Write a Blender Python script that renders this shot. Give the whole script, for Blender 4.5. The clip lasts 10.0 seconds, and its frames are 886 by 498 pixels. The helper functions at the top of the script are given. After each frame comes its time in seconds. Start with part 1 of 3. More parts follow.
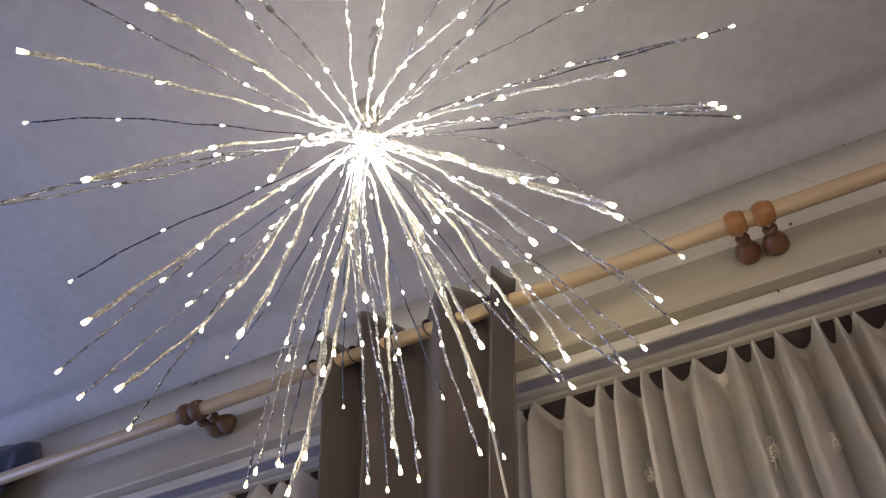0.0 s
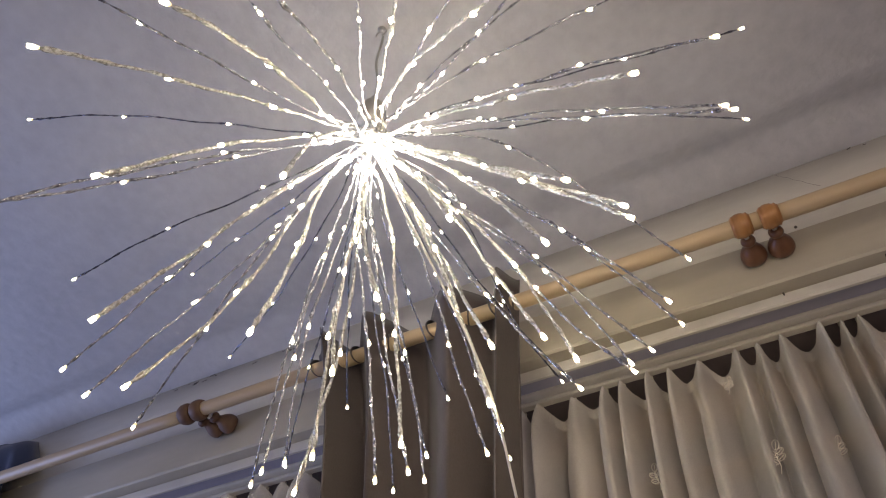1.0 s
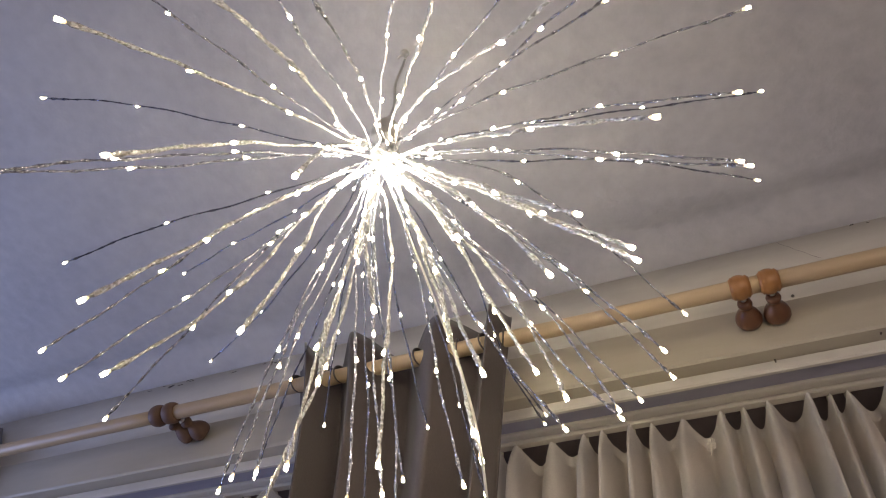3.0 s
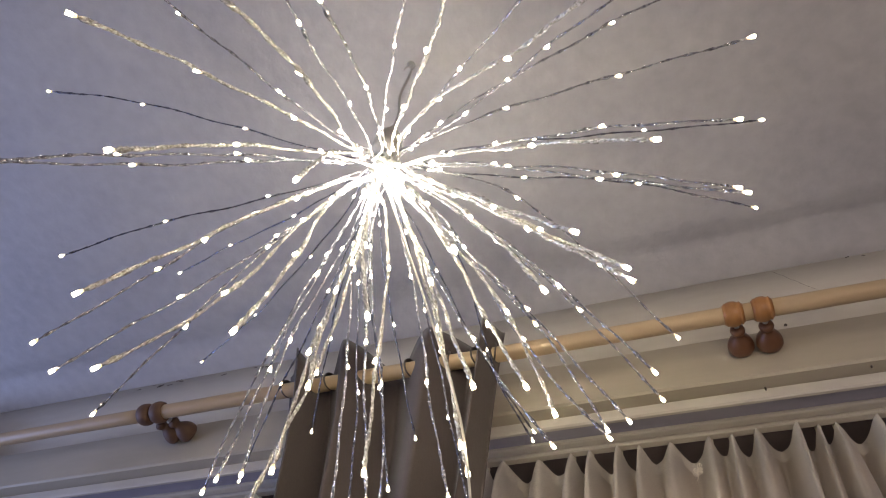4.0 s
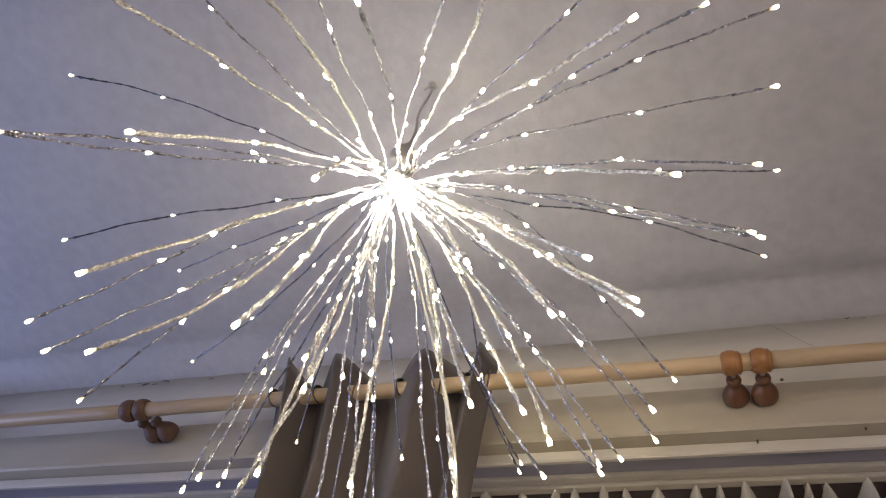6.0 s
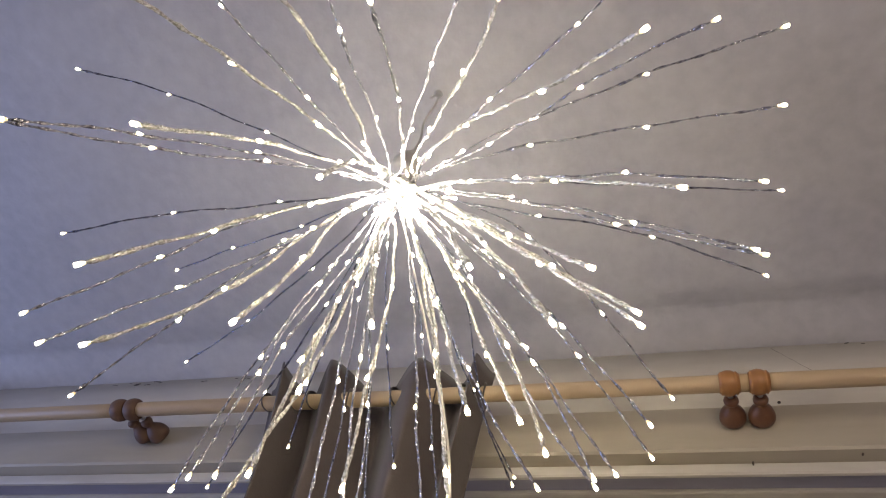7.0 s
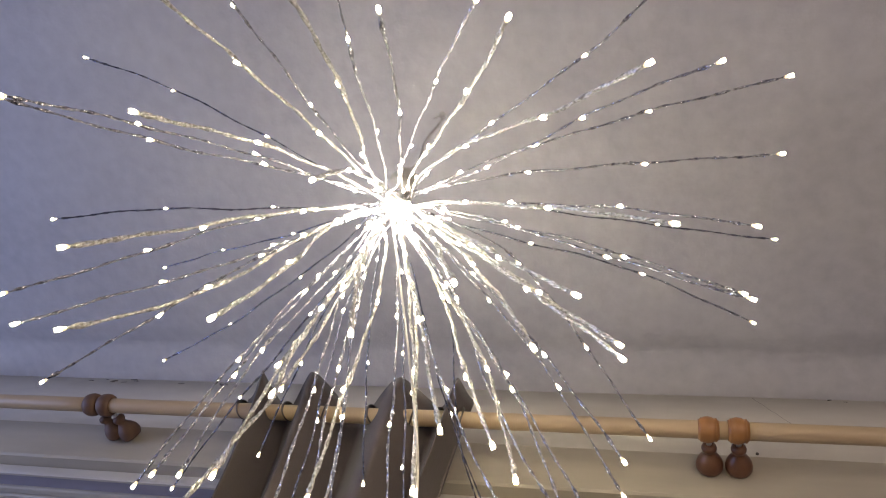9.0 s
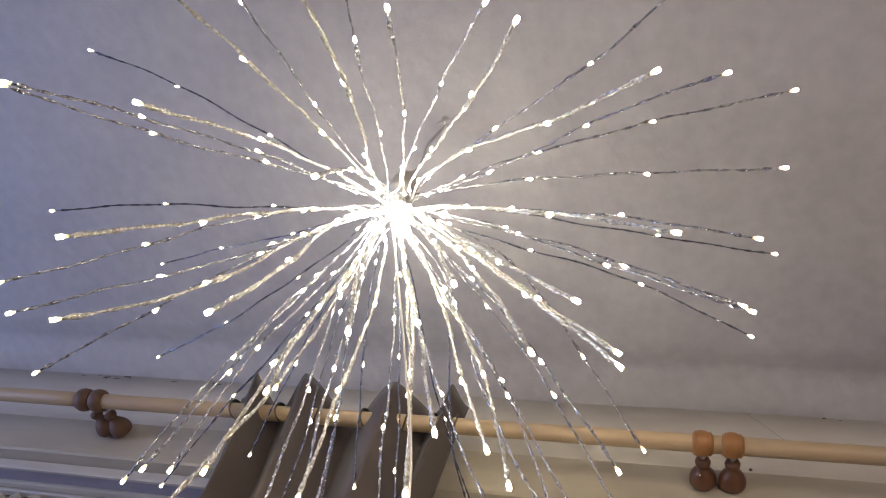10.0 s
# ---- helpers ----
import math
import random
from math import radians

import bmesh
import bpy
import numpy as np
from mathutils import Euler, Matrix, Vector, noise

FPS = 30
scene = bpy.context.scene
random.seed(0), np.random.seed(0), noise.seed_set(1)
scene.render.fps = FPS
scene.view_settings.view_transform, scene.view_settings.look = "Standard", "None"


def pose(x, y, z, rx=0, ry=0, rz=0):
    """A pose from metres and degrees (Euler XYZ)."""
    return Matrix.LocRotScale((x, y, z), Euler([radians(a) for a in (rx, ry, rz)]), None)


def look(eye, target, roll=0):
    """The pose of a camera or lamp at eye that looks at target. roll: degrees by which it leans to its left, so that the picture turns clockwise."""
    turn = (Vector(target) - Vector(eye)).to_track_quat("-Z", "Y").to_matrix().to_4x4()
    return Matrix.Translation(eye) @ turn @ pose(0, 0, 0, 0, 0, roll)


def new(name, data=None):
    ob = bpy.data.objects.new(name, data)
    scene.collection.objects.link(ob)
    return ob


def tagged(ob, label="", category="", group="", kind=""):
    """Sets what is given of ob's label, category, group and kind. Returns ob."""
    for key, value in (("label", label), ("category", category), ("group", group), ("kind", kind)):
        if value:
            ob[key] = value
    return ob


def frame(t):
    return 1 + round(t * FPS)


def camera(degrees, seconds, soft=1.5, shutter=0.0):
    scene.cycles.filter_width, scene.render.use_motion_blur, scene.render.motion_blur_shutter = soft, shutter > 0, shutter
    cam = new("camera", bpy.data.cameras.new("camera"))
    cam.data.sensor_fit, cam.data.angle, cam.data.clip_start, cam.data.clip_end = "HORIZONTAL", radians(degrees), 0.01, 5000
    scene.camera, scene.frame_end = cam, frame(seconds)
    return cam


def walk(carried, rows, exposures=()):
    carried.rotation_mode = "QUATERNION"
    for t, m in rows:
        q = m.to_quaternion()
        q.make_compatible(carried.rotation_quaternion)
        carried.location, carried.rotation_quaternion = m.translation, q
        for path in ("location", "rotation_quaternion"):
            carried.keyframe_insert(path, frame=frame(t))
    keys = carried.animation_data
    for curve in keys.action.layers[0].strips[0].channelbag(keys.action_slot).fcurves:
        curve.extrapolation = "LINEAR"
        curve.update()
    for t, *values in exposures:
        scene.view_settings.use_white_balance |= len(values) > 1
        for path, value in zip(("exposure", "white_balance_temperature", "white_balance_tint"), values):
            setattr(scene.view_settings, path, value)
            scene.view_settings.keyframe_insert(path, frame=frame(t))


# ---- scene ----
cam = camera(59.3, 10.0, 1.05)
PATH = [
    (0, (0.092, -0.929, 1.218), (-0.585, 0.19, 2.732), 3.5),
    (0.5, (0.086, -0.929, 1.217), (-0.586, 0.188, 2.734), 3.6),
    (1, (0.076, -0.932, 1.218), (-0.59, 0.187, 2.736), 3.6),
    (1.5, (0.07, -0.925, 1.217), (-0.578, 0.166, 2.763), 4.9),
    (2, (0.06, -0.925, 1.214), (-0.574, 0.151, 2.776), 6.9),
    (2.5, (0.055, -0.921, 1.213), (-0.568, 0.147, 2.785), 8.5),
    (4, (0.056, -0.919, 1.208), (-0.544, 0.115, 2.812), 12.6),
    (4.5, (0.052, -0.917, 1.204), (-0.538, 0.1, 2.822), 14.4),
    (5, (0.047, -0.914, 1.203), (-0.537, 0.089, 2.832), 15.8),
    (5.5, (0.042, -0.911, 1.2), (-0.536, 0.076, 2.841), 17.2),
    (7, (0.028, -0.896, 1.197), (-0.535, 0.044, 2.87), 20.9),
    (7.5, (0.03, -0.892, 1.198), (-0.526, 0.033, 2.882), 22.5),
    (8, (0.036, -0.891, 1.198), (-0.519, 0.017, 2.891), 24.3),
    (8.5, (0.034, -0.888, 1.196), (-0.517, 0.005, 2.899), 25.6),
    (9, (0.033, -0.881, 1.197), (-0.514, -0.002, 2.908), 26.8),
    (9.5, (0.031, -0.875, 1.196), (-0.512, -0.007, 2.914), 27.9),
    (10, (0.029, -0.873, 1.195), (-0.511, -0.015, 2.919), 28.9),
]
walk(cam, [(t, look(eye, target, roll)) for t, eye, target, roll in PATH], [(0.0, 0.10), (2.5, 0.13), (10.0, 0.22)])

# ---- light ----
world = bpy.data.worlds.new("night")
scene.world = world
world.use_nodes = True
world.node_tree.nodes["Background"].inputs[0].default_value = (0.10, 0.14, 0.25, 1)
world.node_tree.nodes["Background"].inputs[1].default_value = 0.05

HUB = Vector((-0.376, -0.420, 2.257))
CEIL = 2.492


def lamp(name, kind, energy, colour, m, size=0.1, size_y=None):
    d = bpy.data.lights.new(name, kind)
    d.energy, d.color = energy, colour
    if kind == "AREA":
        d.shape, d.size, d.size_y = "RECTANGLE", size, size_y or size
    else:
        d.shadow_soft_size = size
    ob = new(name, d)
    ob.matrix_world = m
    return ob


# the bunched inner diodes of the hanging light
lamp("hub_glow", "POINT", 2.6, (1.0, 0.92, 0.80), pose(HUB.x, HUB.y, HUB.z - 0.05), 0.06)
# added fills with no source in view: cool from the west, warm from the south
lamp("cool_fill", "AREA", 38, (0.42, 0.53, 1.0), look((-3.10, -0.8, 1.45), (0, -1.1, 2.1)), 1.2, 1.2)
lamp("warm_fill", "AREA", 19, (1.0, 0.80, 0.66), look((1.3, -2.32, 1.1), (0.6, 0, 1.6)), 0.8, 1.9)


# ---- materials ----
def nodes(name):
    m = bpy.data.materials.new(name)
    m.use_nodes = True
    t = m.node_tree
    return m, t, t.nodes["Principled BSDF"]


def surface(name, a, b, rough=0.6, scale=8.0, fine=60.0, bump=0.15, metal=0.0, stretch=(1, 1, 1), sheen=0.0, dist=0.002):
    """Two-scale noise between colours a and b, with fine relief."""
    m, t, p = nodes(name)
    co = t.nodes.new("ShaderNodeTexCoord")
    mp = t.nodes.new("ShaderNodeMapping")
    mp.inputs["Scale"].default_value = stretch
    t.links.new(co.outputs["Object"], mp.inputs[0])
    n1, n2 = t.nodes.new("ShaderNodeTexNoise"), t.nodes.new("ShaderNodeTexNoise")
    n1.inputs["Scale"].default_value, n2.inputs["Scale"].default_value = scale, fine
    n1.inputs["Detail"].default_value = n2.inputs["Detail"].default_value = 6
    for n in (n1, n2):
        t.links.new(mp.outputs[0], n.inputs["Vector"])
    add = t.nodes.new("ShaderNodeMath")
    add.operation = "MULTIPLY_ADD"
    add.inputs[1].default_value = 0.65
    t.links.new(n1.outputs["Fac"], add.inputs[0])
    half = t.nodes.new("ShaderNodeMath")
    half.operation = "MULTIPLY"
    half.inputs[1].default_value = 0.35
    t.links.new(n2.outputs["Fac"], half.inputs[0])
    t.links.new(half.outputs[0], add.inputs[2])
    ramp = t.nodes.new("ShaderNodeValToRGB")
    ramp.color_ramp.elements[0].position, ramp.color_ramp.elements[1].position = 0.3, 0.7
    ramp.color_ramp.elements[0].color, ramp.color_ramp.elements[1].color = (*a, 1), (*b, 1)
    t.links.new(add.outputs[0], ramp.inputs[0])
    t.links.new(ramp.outputs[0], p.inputs["Base Color"])
    p.inputs["Roughness"].default_value, p.inputs["Metallic"].default_value = rough, metal
    if sheen:
        p.inputs["Sheen Weight"].default_value = sheen
    bp = t.nodes.new("ShaderNodeBump")
    bp.inputs["Strength"].default_value, bp.inputs["Distance"].default_value = bump, dist
    t.links.new(n2.outputs["Fac"], bp.inputs["Height"])
    t.links.new(bp.outputs[0], p.inputs["Normal"])
    return m


PLASTER = surface("ceiling_plaster", (0.39, 0.38, 0.385), (0.555, 0.545, 0.54), 0.85, 1.6, 38, 0.65, dist=0.003)
STRIP = surface("white_paint", (0.47, 0.44, 0.385), (0.60, 0.57, 0.51), 0.6, 5, 40, 0.2, stretch=(0.3, 1, 1))
FASCIA = surface("cream_paint", (0.35, 0.315, 0.245), (0.49, 0.445, 0.35), 0.5, 3, 30, 0.15, stretch=(0.25, 1, 1))
WALL = surface("wall_paint", (0.45, 0.43, 0.40), (0.55, 0.52, 0.48), 0.8, 3, 40, 0.2)
RAILM = surface("rail_plastic", (0.38, 0.355, 0.31), (0.50, 0.47, 0.41), 0.4, 6, 50, 0.1, stretch=(0.3, 1, 1))
PINE = surface("pine", (0.37, 0.265, 0.15), (0.49, 0.37, 0.225), 0.42, 7, 30, 0.12, stretch=(0.12, 1.6, 1.6))
OAK = surface("turned_wood", (0.24, 0.105, 0.033), (0.35, 0.165, 0.055), 0.35, 9, 50, 0.12, stretch=(0.3, 1.5, 1.5))
WALNUT = surface("dark_turned_wood", (0.095, 0.040, 0.020), (0.16, 0.070, 0.034), 0.38, 12, 60, 0.12, stretch=(1.5, 0.4, 1.5))
# turned wood darkened to carry the dimmer light at the left
DIM_WOOD = surface("dimmed_turned_wood", (0.085, 0.043, 0.024), (0.135, 0.070, 0.038), 0.6, 9, 50, 0.12, stretch=(0.3, 1.5, 1.5))
TAUPE = surface("taupe_cloth", (0.046, 0.034, 0.031), (0.075, 0.057, 0.052), 0.85, 3.5, 420, 0.35, stretch=(1, 1, 0.5), sheen=0.12, dist=0.0008)
NAVY = surface("navy_cloth", (0.012, 0.020, 0.055), (0.025, 0.038, 0.085), 0.9, 5, 300, 0.3, sheen=0.2, dist=0.0008)
STEEL = surface("steel", (0.45, 0.45, 0.46), (0.62, 0.62, 0.63), 0.3, 30, 120, 0.1, 1.0)
DARKSTEEL = surface("grommet_steel", (0.09, 0.075, 0.065), (0.16, 0.135, 0.12), 0.35, 30, 120, 0.1, 1.0)
GREY = surface("grey_plastic", (0.24, 0.23, 0.22), (0.34, 0.33, 0.31), 0.45, 20, 90, 0.1)
FLOORM = surface("floor_boards", (0.11, 0.085, 0.065), (0.18, 0.14, 0.105), 0.5, 3, 40, 0.2, stretch=(0.2, 1.5, 1))
FRAMEM = surface("window_paint", (0.20, 0.13, 0.08), (0.28, 0.19, 0.12), 0.45, 6, 40, 0.15)
# dark colour that stands for the shade at the window head
HEAD_SHADE = surface("head_shade", (0.085, 0.072, 0.078), (0.13, 0.11, 0.115), 0.6, 6, 40, 0.2)
# bluish light and shade under the soffit, put into the colour
LILAC = surface("lilac_shade_tint", (0.25, 0.245, 0.30), (0.34, 0.33, 0.39), 0.5, 5, 40, 0.2, stretch=(0.3, 1, 1))
MARK = surface("grime", (0.05, 0.045, 0.04), (0.12, 0.105, 0.09), 0.9, 60, 200, 0.2)
EMBROID = surface("embroidery_thread", (0.60, 0.56, 0.49), (0.72, 0.68, 0.60), 0.5, 80, 400, 0.4)


def foil(name, dark, light, metal, rough, crinkle=0.6, grain=380):
    """Crinkled foil wire; fine glints are put in as light flecks of colour."""
    m, t, p = nodes(name)
    co = t.nodes.new("ShaderNodeTexCoord")
    v = t.nodes.new("ShaderNodeTexVoronoi")
    v.inputs["Scale"].default_value = 330
    n = t.nodes.new("ShaderNodeTexNoise")
    n.inputs["Scale"].default_value, n.inputs["Detail"].default_value = grain, 4
    for k in (v, n):
        t.links.new(co.outputs["Object"], k.inputs["Vector"])
    ramp = t.nodes.new("ShaderNodeValToRGB")
    ramp.color_ramp.elements[0].position, ramp.color_ramp.elements[1].position = 0.38, 0.66
    ramp.color_ramp.elements[0].color, ramp.color_ramp.elements[1].color = (*dark, 1), (*light, 1)
    t.links.new(n.outputs["Fac"], ramp.inputs[0])
    t.links.new(ramp.outputs[0], p.inputs["Base Color"])
    p.inputs["Metallic"].default_value, p.inputs["Roughness"].default_value = metal, rough
    p.inputs["Coat Weight"].default_value, p.inputs["Coat Roughness"].default_value = 0.7, 0.08
    bp = t.nodes.new("ShaderNodeBump")
    bp.inputs["Strength"].default_value, bp.inputs["Distance"].default_value = crinkle, 0.002
    t.links.new(v.outputs["Distance"], bp.inputs["Height"])
    t.links.new(bp.outputs[0], p.inputs["Normal"])
    return m


# tones carry light too: dim with blue reflection, half lit, overlit
DIM_FOIL = foil("dim_silver_wire", (0.024, 0.027, 0.050), (0.40, 0.42, 0.52), 0.85, 0.22)
SILVER = foil("silver_foil_wire", (0.12, 0.125, 0.17), (0.93, 0.94, 0.97), 0.75, 0.2, 0.4, 260)
OVERLIT_FOIL = foil("overlit_foil_wire", (0.40, 0.385, 0.34), (1.0, 0.985, 0.94), 0.45, 0.16, 0.30, 240)


def diode(name, glow, strength):
    m, t, p = nodes(name)
    p.inputs["Base Color"].default_value = (0.9, 0.85, 0.75, 1)
    p.inputs["Emission Color"].default_value = (*glow, 1)
    p.inputs["Emission Strength"].default_value = strength
    return m


LIT = diode("lit_diode", (1.0, 0.86, 0.60), 110)
# glue given emission to stand in for each bead's warm halo
GLUE_HALO = diode("glue_halo", (1.0, 0.68, 0.28), 1.0)


def clear(name, colour, rough=0.05):
    m, t, p = nodes(name)
    p.inputs["Base Color"].default_value = (*colour, 1)
    p.inputs["Roughness"].default_value = rough
    p.inputs["Transmission Weight"].default_value = 1.0
    p.inputs["IOR"].default_value = 1.45
    return m


GLASS = clear("window_glass", (0.95, 0.97, 0.98), 0.0)


def voile():
    """Thin woven curtain: part cloth, part gaps, light passes through."""
    m, t, p = nodes("voile")
    out = t.nodes["Material Output"]
    co = t.nodes.new("ShaderNodeTexCoord")
    n = t.nodes.new("ShaderNodeTexNoise")
    n.inputs["Scale"].default_value, n.inputs["Detail"].default_value = 9, 8
    t.links.new(co.outputs["Object"], n.inputs["Vector"])
    w = t.nodes.new("ShaderNodeTexNoise")
    w.inputs["Scale"].default_value, w.inputs["Detail"].default_value = 800, 3
    t.links.new(co.outputs["Object"], w.inputs["Vector"])
    ramp = t.nodes.new("ShaderNodeValToRGB")
    ramp.color_ramp.elements[0].position, ramp.color_ramp.elements[1].position = 0.3, 0.7
    ramp.color_ramp.elements[0].color, ramp.color_ramp.elements[1].color = (0.83, 0.79, 0.74, 1), (0.95, 0.91, 0.86, 1)
    t.links.new(n.outputs["Fac"], ramp.inputs[0])
    p.inputs["Roughness"].default_value = 0.8
    p.inputs["Sheen Weight"].default_value = 0.3
    t.links.new(ramp.outputs[0], p.inputs["Base Color"])
    bp = t.nodes.new("ShaderNodeBump")
    bp.inputs["Strength"].default_value, bp.inputs["Distance"].default_value = 0.4, 0.0006
    t.links.new(w.outputs["Fac"], bp.inputs["Height"])
    t.links.new(bp.outputs[0], p.inputs["Normal"])
    tr = t.nodes.new("ShaderNodeBsdfTranslucent")
    t.links.new(ramp.outputs[0], tr.inputs[0])
    mix1 = t.nodes.new("ShaderNodeMixShader")
    mix1.inputs[0].default_value = 0.12
    t.links.new(p.outputs[0], mix1.inputs[1])
    t.links.new(tr.outputs[0], mix1.inputs[2])
    gap = t.nodes.new("ShaderNodeBsdfTransparent")
    ramp2 = t.nodes.new("ShaderNodeMapRange")
    ramp2.inputs[1].default_value, ramp2.inputs[2].default_value = 0.3, 0.7
    ramp2.inputs[3].default_value, ramp2.inputs[4].default_value = 0.42, 0.66
    t.links.new(w.outputs["Fac"], ramp2.inputs[0])
    mix2 = t.nodes.new("ShaderNodeMixShader")
    t.links.new(ramp2.outputs[0], mix2.inputs[0])
    t.links.new(mix1.outputs[0], mix2.inputs[1])
    t.links.new(gap.outputs[0], mix2.inputs[2])
    t.links.new(mix2.outputs[0], out.inputs[0])
    return m


VOILE = voile()


# ---- mesh helpers ----
def finish(name, bm, material, smooth=True):
    bmesh.ops.recalc_face_normals(bm, faces=bm.faces)
    me = bpy.data.meshes.new(name)
    bm.to_mesh(me)
    bm.free()
    me.materials.append(material)
    if smooth:
        for f in me.polygons:
            f.use_smooth = True
    return me


def part(name, bm, material, parent=None, label="", smooth=True):
    ob = new(name, finish(name, bm, material, smooth))
    ob.parent = parent
    return tagged(ob, label)


def structure(name, bm, material, label="", smooth=False):
    return tagged(part(name, bm, material, None, label, smooth), kind="structure", category=name.rstrip("_0123456789").split("_")[0])


def base(name, at=(0, 0, 0)):
    ob = new(name)
    ob.location = at
    ob.empty_display_size = 0.05
    return ob


def block(bm, x0, x1, y0, y1, z0, z1, bevel=0.0):
    r = bmesh.ops.create_cube(bm, size=1)
    for v in r["verts"]:
        v.co = Vector(((x0 + x1) / 2 + v.co.x * (x1 - x0), (y0 + y1) / 2 + v.co.y * (y1 - y0), (z0 + z1) / 2 + v.co.z * (z1 - z0)))
    if bevel:
        es = list({e for v in r["verts"] for e in v.link_edges})
        bmesh.ops.bevel(bm, geom=es, offset=bevel, segments=2, affect="EDGES")
    return bm


def extrude(profile, x0, x1, steps=1, wobble=0.0, seed=0):
    """A closed (y, z) profile drawn along x, slightly uneven where wobble is given."""
    bm = bmesh.new()
    rings = []
    for i in range(steps + 1):
        x = x0 + (x1 - x0) * i / steps
        ring = []
        for k, (y, z) in enumerate(profile):
            d = noise.noise(Vector((x * 2.3, k * 1.7 + seed, 0.3))) * wobble + noise.noise(Vector((x * 14, k + seed, 7.3))) * wobble * 0.35
            ring.append(bm.verts.new((x, y + d * 0.5, z + d)))
        rings.append(ring)
    n = len(profile)
    for a, b in zip(rings, rings[1:]):
        for k in range(n):
            bm.faces.new((a[k], a[(k + 1) % n], b[(k + 1) % n], b[k]))
    bm.faces.new(rings[0])
    bm.faces.new(rings[-1])
    return bm


def lathe(profile, axis, sides=32):
    """Turns (radius, along) points round the x, y or z axis."""
    bm = bmesh.new()
    rings = []
    for r, h in profile:
        ring = []
        for k in range(sides):
            a = 2 * math.pi * k / sides
            c, s = r * math.cos(a), r * math.sin(a)
            ring.append(bm.verts.new({"x": (h, c, s), "y": (c, h, s), "z": (c, s, h)}[axis]))
        rings.append(ring)
    for a, b in zip(rings, rings[1:]):
        for k in range(sides):
            bm.faces.new((a[k], a[(k + 1) % sides], b[(k + 1) % sides], b[k]))
    bm.faces.new(rings[0])
    bm.faces.new(rings[-1])
    return bm


def tube(bm, points, radii, sides=7, cap=True):
    """A tube through the points."""
    rings, up = [], Vector((0.31, 0.52, 0.79))
    for i, p in enumerate(points):
        d = (points[min(i + 1, len(points) - 1)] - points[max(i - 1, 0)]).normalized()
        u = (up - d * up.dot(d)).normalized()
        up = u
        v = d.cross(u)
        r = radii[i] if hasattr(radii, "__len__") else radii
        rings.append([bm.verts.new(p + (u * math.cos(2 * math.pi * k / sides) + v * math.sin(2 * math.pi * k / sides)) * r) for k in range(sides)])
    for a, b in zip(rings, rings[1:]):
        for k in range(sides):
            bm.faces.new((a[k], a[(k + 1) % sides], b[(k + 1) % sides], b[k]))
    if cap:
        bm.faces.new(rings[0])
        bm.faces.new(rings[-1])
    return bm


# ---- the room ----
X0, X1, Y0, YW = -3.2, 2.4, -2.4, 0.115

# ceiling: flat plaster, with a low lip along the window wall
structure("ceiling", extrude([(Y0, CEIL), (-0.035, CEIL), (-0.014, CEIL + 0.0015), (0.012, CEIL + 0.0120), (0.030, CEIL + 0.0130), (0.055, CEIL + 0.009), (0.085, CEIL - 0.002), (YW + 0.02, CEIL - 0.014), (0.60, CEIL + 0.01), (0.60, CEIL + 0.12), (Y0, CEIL + 0.12)], X0, X1, 60, 0.0022, 3), PLASTER, "grey-white uneven plaster ceiling", True)
structure("floor", block(bmesh.new(), X0, X1, Y0, 1.0, -0.1, 0.0), FLOORM, "brown wooden floor")

# the wall over the window: a painted strip, and the lintel behind the boards
structure("wall_north", extrude([(YW, CEIL - 0.006), (YW - 0.004, 2.40), (YW - 0.006, 2.292), (YW + 0.004, 2.288), (YW + 0.004, 2.1670), (0.56, 2.1670), (0.56, CEIL - 0.006)], X0, X1, 60, 0.0016, 11), STRIP, "white painted wall strip above the window", True)
structure("trim_fascia", extrude([(0.089, 2.288), (0.0862, 2.285), (0.0862, 2.187), (0.089, 2.182), (0.1185, 2.182), (0.1185, 2.288)], X0, X1, 40, 0.0010, 5), FASCIA, "cream painted fascia board behind the curtain poles")
structure("trim_batten", extrude([(0.116, 2.1815), (0.113, 2.179), (0.113, 2.161), (0.115, 2.157), (0.1205, 2.157), (0.1205, 2.1665), (0.1185, 2.1665), (0.1185, 2.1815)], X0, X1, 40, 0.0010, 8), STRIP, "white painted batten under the fascia board")
bm = bmesh.new()
for x0, x1, z0, z1 in ((X0, -2.55, 0, 2.1670), (1.9, X1, 0, 2.1670), (-2.55, 1.9, 0, 0.85)):
    block(bm, x0, x1, 0.27, 0.56, z0, z1)
structure("wall_window", bm, WALL, "painted wall round the window")
# unseen wall, its opening made for the added cool fill
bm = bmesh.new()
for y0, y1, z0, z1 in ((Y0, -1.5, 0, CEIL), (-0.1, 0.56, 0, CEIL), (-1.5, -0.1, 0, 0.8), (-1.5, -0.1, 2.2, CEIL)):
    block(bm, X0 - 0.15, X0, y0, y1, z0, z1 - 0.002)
structure("wall_west", bm, WALL, "unseen painted wall with an opening for the cool fill")
structure("wall_east", block(bmesh.new(), X1, X1 + 0.15, Y0, 0.56, 0, CEIL - 0.002), WALL, "plain painted wall")
# unseen wall, its gap made for the added warm fill
bm = bmesh.new()
for x0, x1, z0, z1 in ((X0, 0.85, 0, CEIL), (1.75, X1, 0, CEIL), (0.85, 1.75, 2.05, CEIL)):
    block(bm, x0, x1, Y0 - 0.15, Y0, z0, z1 - 0.002)
structure("wall_south", bm, WALL, "unseen painted wall with a gap for the warm fill")

